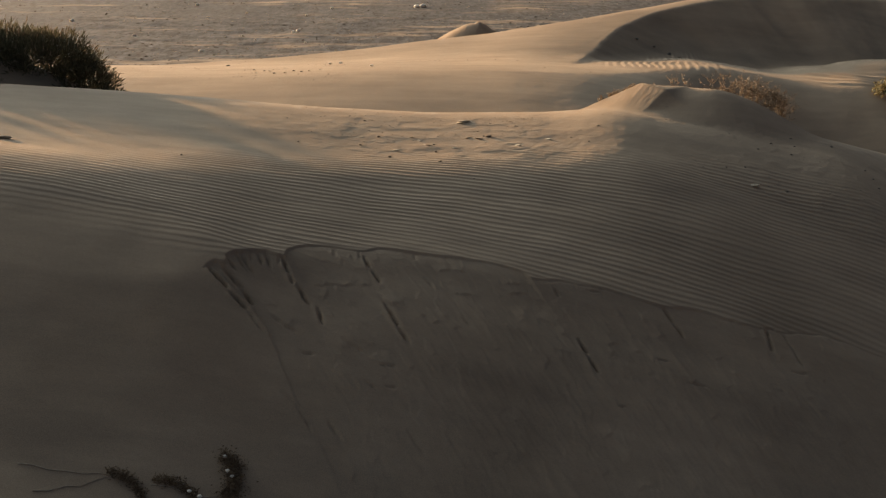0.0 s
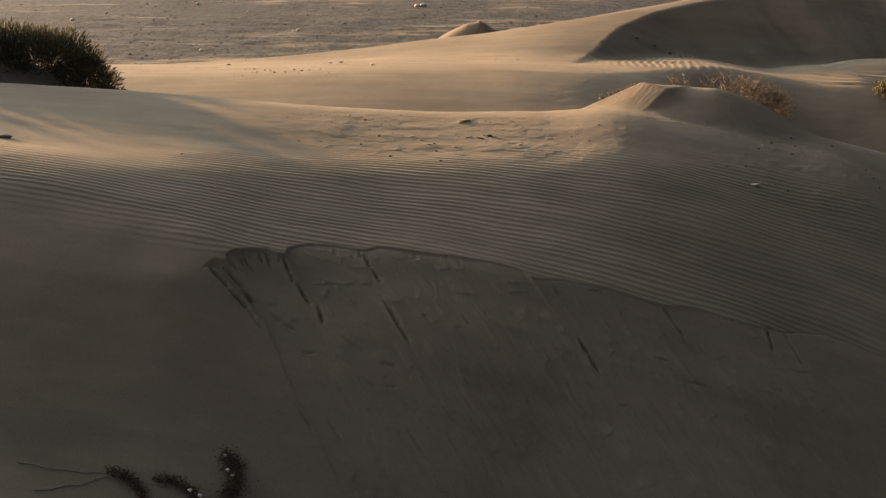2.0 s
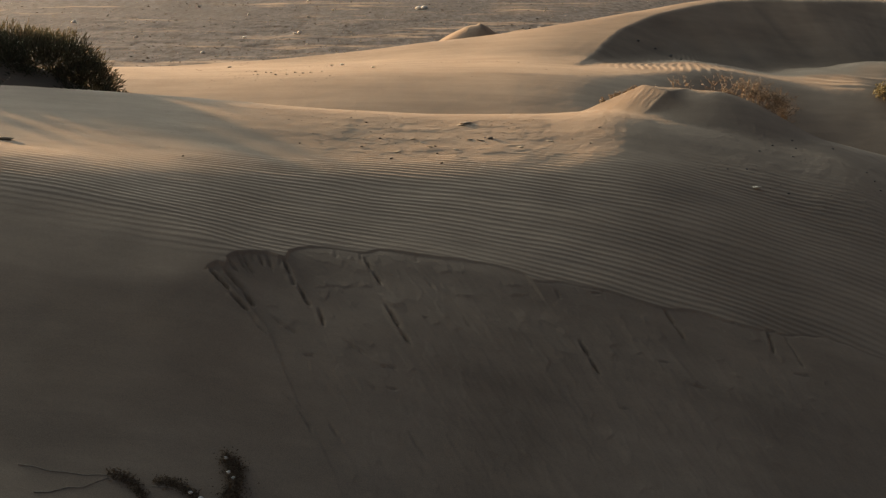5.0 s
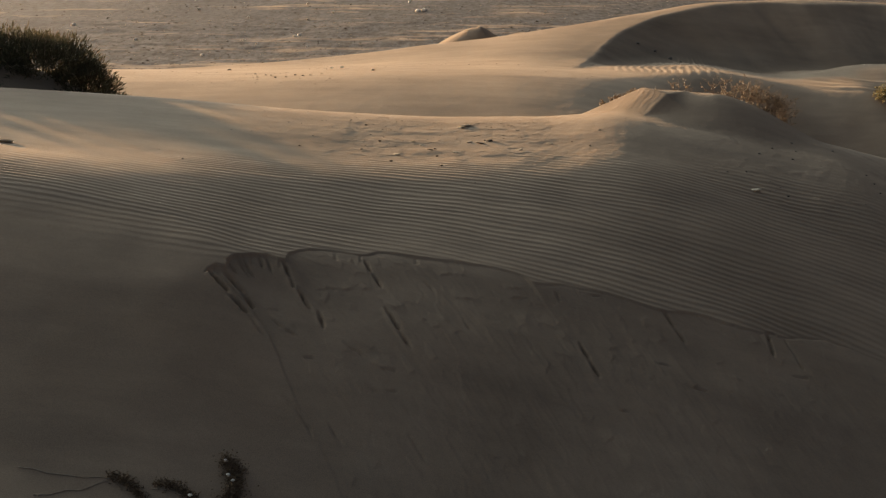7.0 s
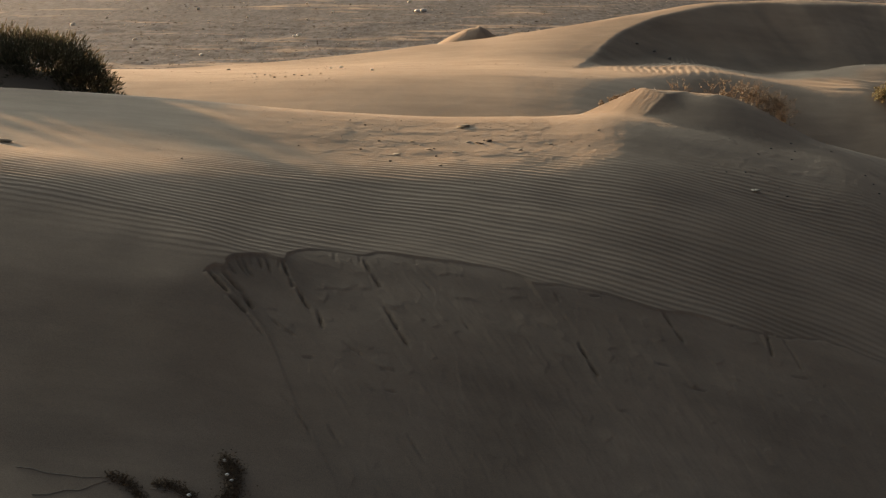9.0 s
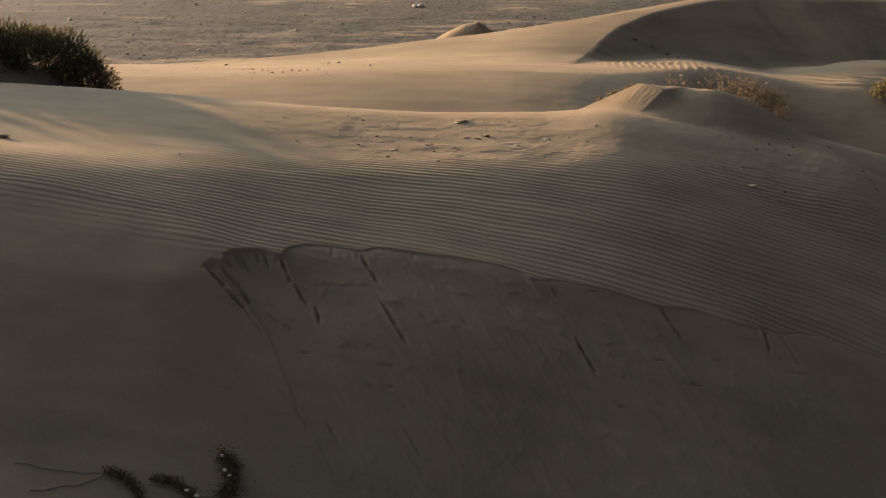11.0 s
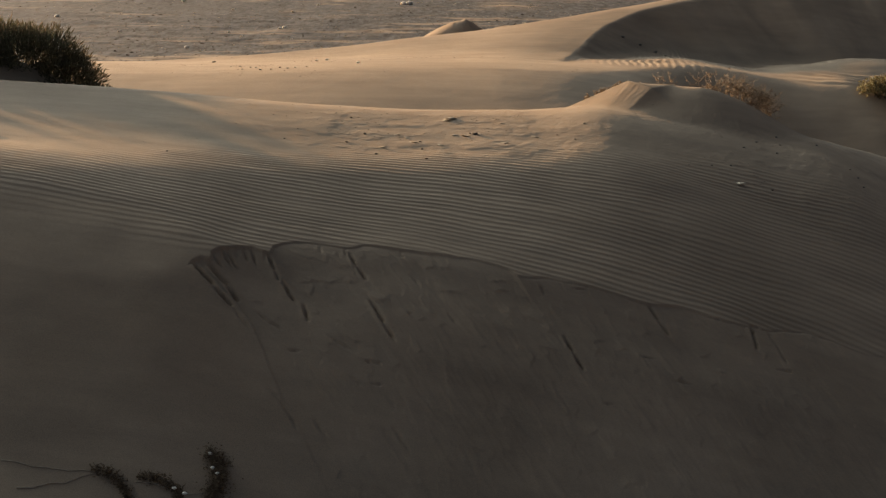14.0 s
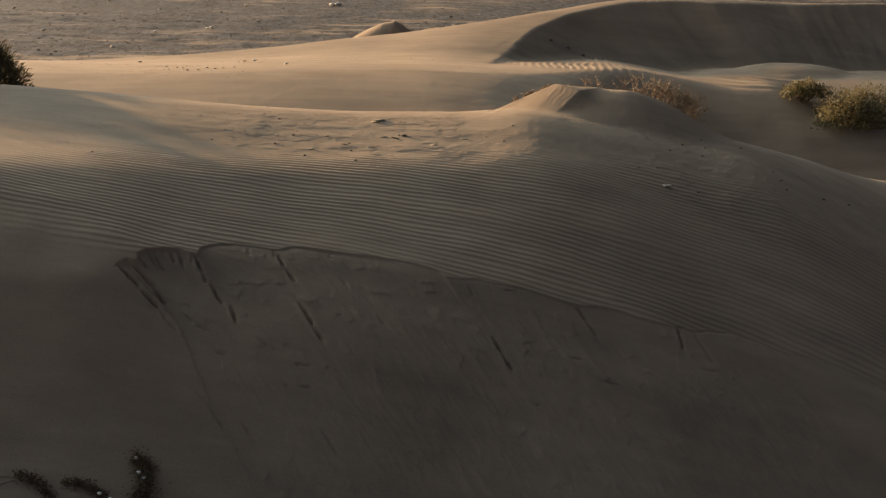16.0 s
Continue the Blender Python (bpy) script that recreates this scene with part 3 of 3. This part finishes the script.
# ---- leafy shrubs in the hollow ----
def leafy_shrub(x, y, width, depth, height, seed, leaves):
    rng = np.random.default_rng(seed)
    z = float(ground(x, y)[0])
    thing = tagged(new("shrub"), "low yellow-green leafy shrub half buried in sand", "shrub", "shrubs in the hollow")
    thing.location = (x, y, z)
    blobs = [(rng.uniform(-0.6, 0.6) * width, rng.uniform(-0.5, 0.5) * depth, rng.uniform(0.0, 0.3) * height, rng.uniform(0.3, 0.5) * width, rng.uniform(0.3, 0.5) * depth, rng.uniform(0.45, 0.75) * height) for _ in range(7)]
    base, out = lobes(rng, leaves, blobs)
    ground_z = ground(base[:, 0] + x, base[:, 1] + y) - z
    base[:, 2] = np.maximum(base[:, 2], ground_z + 0.015)
    part("foliage", leaf_mesh("foliage", base, out + rng.normal(size=out.shape) * 0.7 + np.array([-0.1, 0, 0.3]), rng.uniform(0.022, 0.05, leaves), rng.uniform(0.014, 0.028, leaves), PALE_LEAF, rng), thing, "small thick yellow-green leaves")
    for k in range(7):
        foot = np.array([rng.uniform(-0.3, 0.3) * width, rng.uniform(-0.3, 0.3) * depth, 0])
        foot[2] = float(ground(x + foot[0], y + foot[1])[0]) - z - 0.03
        lines = [stem_line(foot, foot + np.array([rng.uniform(-0.4, 0.4) * width, rng.uniform(-0.3, 0.3) * depth, rng.uniform(0.5, 0.95) * height]), rng, 0.015) for _ in range(4)]
        part("branch", tube_mesh("branch", lines, 0.006, WOOD), thing, "thin brown branches")
    return thing


leafy_shrub(5.56, 15.8, 0.36, 0.32, 0.27, 21, 1700)
leafy_shrub(6.02, 15.2, 0.86, 0.48, 0.56, 22, 5600)


# ---- dry sparse plants behind the crest ----
def dry_plant(x, y, spread_, height, stems, seed, label):
    rng = np.random.default_rng(seed)
    z = float(ground(x, y)[0])
    thing = tagged(new("dry_plant"), label, "dry plant", "dry plants behind the crest")
    thing.location = (x, y, z)
    seeds, ways = [], []
    for k in range(stems):
        a = rng.uniform(0, 2 * math.pi)
        r = rng.uniform(0.1, 0.7) * spread_
        foot = np.array([math.cos(a) * r, 0.45 * math.sin(a) * r, 0.0])
        foot[2] = float(ground(x + foot[0], y + foot[1])[0]) - z - 0.02
        head = foot + np.array([rng.normal() * 0.35 * spread_, rng.normal() * 0.2 * spread_, height * rng.uniform(0.45, 1.0)])
        main = stem_line(foot, head, rng, 0.012, 7)
        lines = [main]
        for _ in range(4):
            i = rng.integers(2, 6)
            lines.append(stem_line(main[i], main[i] + np.array([rng.normal() * 0.07, rng.normal() * 0.05, rng.uniform(0.02, 0.09)]) * min(1.0, 4 * height), rng, 0.006, 4))
        part("stem", tube_mesh("stem", lines, 0.0028, STRAW, 4), thing, "thin dry branched stem")
        for line in lines:
            for p in line[1:]:
                for _ in range(3):
                    seeds.append(p + rng.normal(size=3) * 0.008)
                    ways.append(rng.normal(size=3) + np.array([0, 0, 0.4]))
    n = len(seeds)
    part("dry_foliage", leaf_mesh("dry_foliage", np.array(seeds), np.array(ways), rng.uniform(0.008, 0.022, n), rng.uniform(0.006, 0.012, n), STRAW, rng), thing, "dry brown seed heads and leaf scraps")
    return thing


dry_plant(2.68, 10.40, 0.14, 0.24, 11, 31, "dry orange-brown twiggy plant behind the dune crest")
dry_plant(2.56, 10.42, 0.16, 0.25, 10, 36, "dry orange-brown twiggy plant behind the dune crest")
dry_plant(2.78, 10.45, 0.10, 0.20, 9, 38, "low dry orange-brown twigs behind the dune crest")
dry_plant(2.40, 10.70, 0.20, 0.34, 10, 39, "dry orange-brown twiggy plant behind the dune crest")
dry_plant(2.10, 11.05, 0.26, 0.48, 14, 40, "sparse dry brown twigs behind the dune crest")
dry_plant(1.96, 11.3, 0.22, 0.52, 12, 33, "sparse dry brown twigs behind the dune crest")
dry_plant(2.26, 11.4, 0.24, 0.52, 12, 32, "sparse dry brown twigs behind the dune crest")
for x, y in ((1.30, 10.42), (1.38, 10.45), (1.46, 10.45), (1.54, 10.46), (1.61, 10.46)):
    dry_plant(x, y - 0.03, 0.04, 0.035 + 0.02 * (x - 1.3), 3, 34 + int(100 * x), "small dark dry tuft along a sharp sand mound")
dry_plant(-1.25, 18.75, 0.40, 0.10, 8, 35, "low dry tuft along a far sand ridge")
dry_plant(-3.72, 10.75, 0.06, 0.2, 4, 37, "few pale dry stems in front of the dark shrub")


# ---- dead plant washed in at the foot of the steep face ----
def dead_plant():
    rng = np.random.default_rng(41)
    thing = tagged(new("dead_plant"), "dark withered trailing plant lying on shaded sand", "dead plant")
    x0, y0 = -1.1, 5.0
    z0 = float(ground(x0, y0)[0])
    thing.location = (x0, y0, z0)

    def on_sand(p, lift=0.006):
        p = np.array(p, float)
        return np.c_[p[:, 0] - x0, p[:, 1] - y0, ground(p[:, 0], p[:, 1]) - z0 + lift]

    for line in ([(-1.80, 5.02), (-1.74, 5.025), (-1.67, 5.015), (-1.60, 5.02), (-1.52, 5.018), (-1.46, 5.03), (-1.38, 5.03), (-1.33, 5.02)], [(-1.70, 4.89), (-1.64, 4.91), (-1.58, 4.95), (-1.52, 4.96), (-1.46, 5.00), (-1.42, 5.02)], [(-1.24, 5.02), (-1.16, 5.03), (-1.10, 5.02), (-1.03, 5.02), (-0.97, 5.04), (-0.92, 5.10)], [(-1.33, 5.02), (-1.29, 5.0), (-1.27, 4.97), (-1.24, 4.93)]):
        part("stem", tube_mesh("stem", [on_sand(line, 0.002)], 0.0026, PALE_STEM, 5, 0.5), thing, "thin pale trailing stem")
    for ends, count, wide in (([(-1.42, 5.04), (-1.33, 5.02), (-1.27, 4.97), (-1.23, 4.90)], 900, 0.018), ([(-1.22, 5.04), (-1.14, 5.05), (-1.06, 5.02), (-1.05, 4.97)], 850, 0.018), ([(-0.955, 5.235), (-0.91, 5.19), (-0.895, 5.10), (-0.925, 5.04), (-0.91, 4.97)], 2200, 0.030), ([(-1.70, 4.75), (-1.62, 4.76), (-1.55, 4.73)], 600, 0.018)):
        path = np.array(ends)
        t = rng.uniform(0, len(path) - 1.001, count)
        i = t.astype(int)
        p = path[i] + (path[i + 1] - path[i]) * (t - i)[:, None] + rng.normal(size=(count, 2)) * wide * (0.5 + 0.5 * value_noise(t * 3, t * 0, 5))[:, None]
        base = on_sand(p, 0.004)
        base[:, 2] += rng.uniform(0, 1, count) ** 2 * wide * 0.9
        part("clump", leaf_mesh("clump", base, rng.normal(size=(count, 3)) * np.array([1, 1, 0.5]) + np.array([0, 0, 0.25]), rng.uniform(0.007, 0.019, count), rng.uniform(0.004, 0.009, count), WEED, rng), thing, "dark brown withered leaves")
    return thing


dead_plant()


# ---- stones and shells ----
def stone_mesh(seed, mat, name="stone"):
    bm = bmesh.new()
    bmesh.ops.create_icosphere(bm, subdivisions=2, radius=1.0)
    for v in bm.verts:
        v.co *= 1 + 0.45 * noise.noise(v.co * 1.1 + Vector((seed * 3.1, seed, 0))) + 0.22 * noise.noise(v.co * 2.9 + Vector((0, seed * 2.3, 0)))
    mesh = bpy.data.meshes.new(name)
    bm.to_mesh(mesh)
    bm.free()
    mesh.materials.append(mat)
    mesh.polygons.foreach_set("use_smooth", np.ones(len(mesh.polygons), dtype=bool))
    return mesh


STONES = {mat.name: [stone_mesh(k + 5 * j, mat) for k in range(4)] for j, mat in enumerate((PALE_STONE, DARK_STONE, SHELL))}


def stone(x, y, size, mat, rng, label, group, name="stone", long=1.4, tall=0.6, sunk=0.25, lift=0.0):
    ob = new(name, STONES[mat.name][rng.integers(0, 4)])
    s = size * 0.5
    ob.scale = (s * long, s, s * tall)
    ob.rotation_euler = (rng.normal() * 0.15, rng.normal() * 0.15, rng.normal() * 0.5)
    ob.location = (x, y, float(ground(x, y)[0]) + s * tall * (1 - 2 * sunk) + lift)
    return tagged(ob, label, name.replace("_", " "), group)


_r = np.random.default_rng(51)
for x, y, size in ((0.165, 9.50, 0.040), (0.13, 9.44, 0.028), (-0.22, 8.98, 0.018), (0.185, 9.04, 0.022), (0.265, 9.02, 0.026), (-0.315, 8.62, 0.022), (-0.094, 8.79, 0.02), (0.082, 8.75, 0.02), (0.534, 8.87, 0.022), (0.763, 9.06, 0.02), (-0.155, 8.91, 0.016)):
    stone(x, y, 1.2 * size, PALE_STONE, _r, "thin pale flake of crusted sand", "crust flakes on the front dune", "crust_flake", 2.3, 0.32)
for x, y, size in ((-0.446, 8.96, 0.026), (-0.558, 8.70, 0.02), (0.335, 9.07, 0.038), (0.299, 9.09, 0.02), (-0.346, 8.43, 0.022), (-0.042, 8.64, 0.02), (-0.011, 8.38, 0.024), (-0.977, 8.64, 0.018), (0.925, 9.11, 0.016), (1.044, 9.01, 0.018), (1.149, 9.37, 0.018), (-0.567, 9.39, 0.022), (-1.625, 7.90, 0.018), (-0.055, 8.82, 0.018), (2.394, 8.71, 0.024), (2.338, 9.37, 0.018), (2.484, 9.58, 0.02), (2.686, 9.78, 0.02), (2.673, 9.61, 0.02), (1.998, 8.87, 0.016), (2.148, 8.94, 0.018), (3.011, 9.80, 0.02), (2.596, 9.40, 0.02), (3.163, 9.43, 0.018), (3.186, 9.16, 0.02), (3.549, 9.36, 0.026), (3.838, 9.58, 0.024), (3.184, 9.30, 0.02)):
    stone(x, y, 0.75 * size, DARK_STONE, _r, "small dark pebble lying on rippled sand", "stones on the front dune")
stone(2.152, 8.66, 0.045, PALE_STONE, _r, "flat pale stone on the rippled sand", "stones on the front dune", long=1.9, tall=0.4)
stone(-2.710, 7.833, 0.06, PALE_STONE, _r, "pale flat stone on rippled sand", "stones on the front dune", long=2.2, tall=0.4)
for x, y, size in ((-0.673, 36.1, 0.15), (-0.53, 36.2, 0.17), (-3.289, 29.74, 0.09), (-3.36, 29.5, 0.07), (-6.808, 28.72, 0.085), (-4.8, 25.78, 0.075), (-9.116, 32.08, 0.10), (-6.946, 37.12, 0.10), (-5.177, 34.69, 0.07), (-4.396, 28.66, 0.06), (-3.514, 33.88, 0.06), (-2.866, 27.25, 0.05), (-3.033, 36.07, 0.07), (-4.015, 38.83, 0.08), (-1.02, 39.97, 0.09), (-4.0, 27.88, 0.05), (-0.827, 15.2, 0.035), (-1.282, 16.33, 0.04), (-1.40, 16.2, 0.03)):
    stone(x, y, size, SHELL, _r, "bleached white stone on the open flat", "white stones on the flat", long=1.15, tall=0.8)
for x, y, size in ((-1.60, 14.7, 0.022), (-1.70, 14.8, 0.02), (-1.9, 14.6, 0.026), (-2.05, 14.9, 0.02), (-2.2, 15.1, 0.02), (3.2, 18.2, 0.05), (3.0, 18.3, 0.035), (2.75, 18.3, 0.04), (-2.75, 16.6, 0.035)):
    stone(x, y, size, DARK_STONE, _r, "dark pebble on the sand behind the dune", "stones behind the dune")
for x, y, size in ((-1.52, 14.75, 0.026), (-1.78, 14.62, 0.022), (-1.98, 14.85, 0.024), (-1.40, 14.85, 0.02), (-2.12, 14.7, 0.022), (3.33, 18.1, 0.04)):
    stone(x, y, size, PALE_STONE, _r, "pale pebble on the sand behind the dune", "stones behind the dune")
for x, y in ((-0.955, 5.215), (-0.935, 5.15), (-0.912, 5.13), (-1.03, 5.0), (-1.075, 5.01), (-0.955, 4.985)):
    stone(x, y, 0.016, SHELL, _r, "tiny white shell on the dead plant", "white shells by the dead plant", "shell", 1.3, 0.8, 0.2, 0.022)


def pebbles(tone, where, seed, mat, x, y, size):
    """Countless small stones."""
    rng = np.random.default_rng(seed)
    z = ground(x, y)
    n = len(x)
    ring = np.array([(1, 0, 0), (0.4, 0.8, 0), (-0.6, 0.7, 0), (-0.9, -0.3, 0), (0.1, -0.9, 0), (0.1, 0.1, 0.8)])
    verts = ring[None] * (1 + 0.25 * rng.normal(size=(n, 6, 3))) * size[:, None, None] * np.array([1.5, 1, 0.9])
    verts = verts + np.stack([x, y, z], -1)[:, None]
    k = np.arange(n)[:, None] * 6
    faces = np.concatenate([k + [i, (i + 1) % 5, 5] for i in range(5)])
    return tagged(new("pebbles", flat_mesh("pebbles", verts.reshape(-1, 3), faces, mat)), "scattered " + tone + " pebbles on " + where, "pebbles", kind="stuff")


def on_the_flat(seed, n):
    rng = np.random.default_rng(seed)
    y = 21.5 + 34 * rng.uniform(0, 1, n) ** 1.3
    x = rng.uniform(-0.5, 0.46, n) * y
    keep = ground(x, y) < -2.7
    x, y = x[keep], y[keep]
    return x, y, rng.uniform(0.006, 0.016, len(x)) * (1 + 1.6 * rng.uniform(0, 1, len(x)) ** 8)


def on_the_dune(seed, n):
    """Most lie on the crest, fewer on the slope behind it."""
    rng = np.random.default_rng(seed)
    behind = rng.uniform(0, 1, n) < 0.4
    x = np.where(behind, rng.normal(-1.5, 1.6, n), rng.normal(0.9, 1.5, n))
    y = np.where(behind, rng.normal(15.2, 0.8, n), rng.normal(9.1, 0.5, n))
    keep = (fbm(x * 0.9, y * 1.4, 3, 95) > 0.0) & (x > -5) & (x < 4)
    size = np.where(behind, 0.005, 0.0034) * rng.uniform(0.6, 1.4, n)
    return x[keep], y[keep], size[keep]


pebbles("dark", "the open flat", 61, DARK_STONE, *on_the_flat(61, 9000))
pebbles("pale", "the open flat", 62, PALE_STONE, *on_the_flat(62, 4200))
pebbles("tiny dark", "the dune crest", 63, DARK_STONE, *on_the_dune(63, 700))
pebbles("tiny pale", "the dune crest", 64, PALE_STONE, *on_the_dune(64, 700))
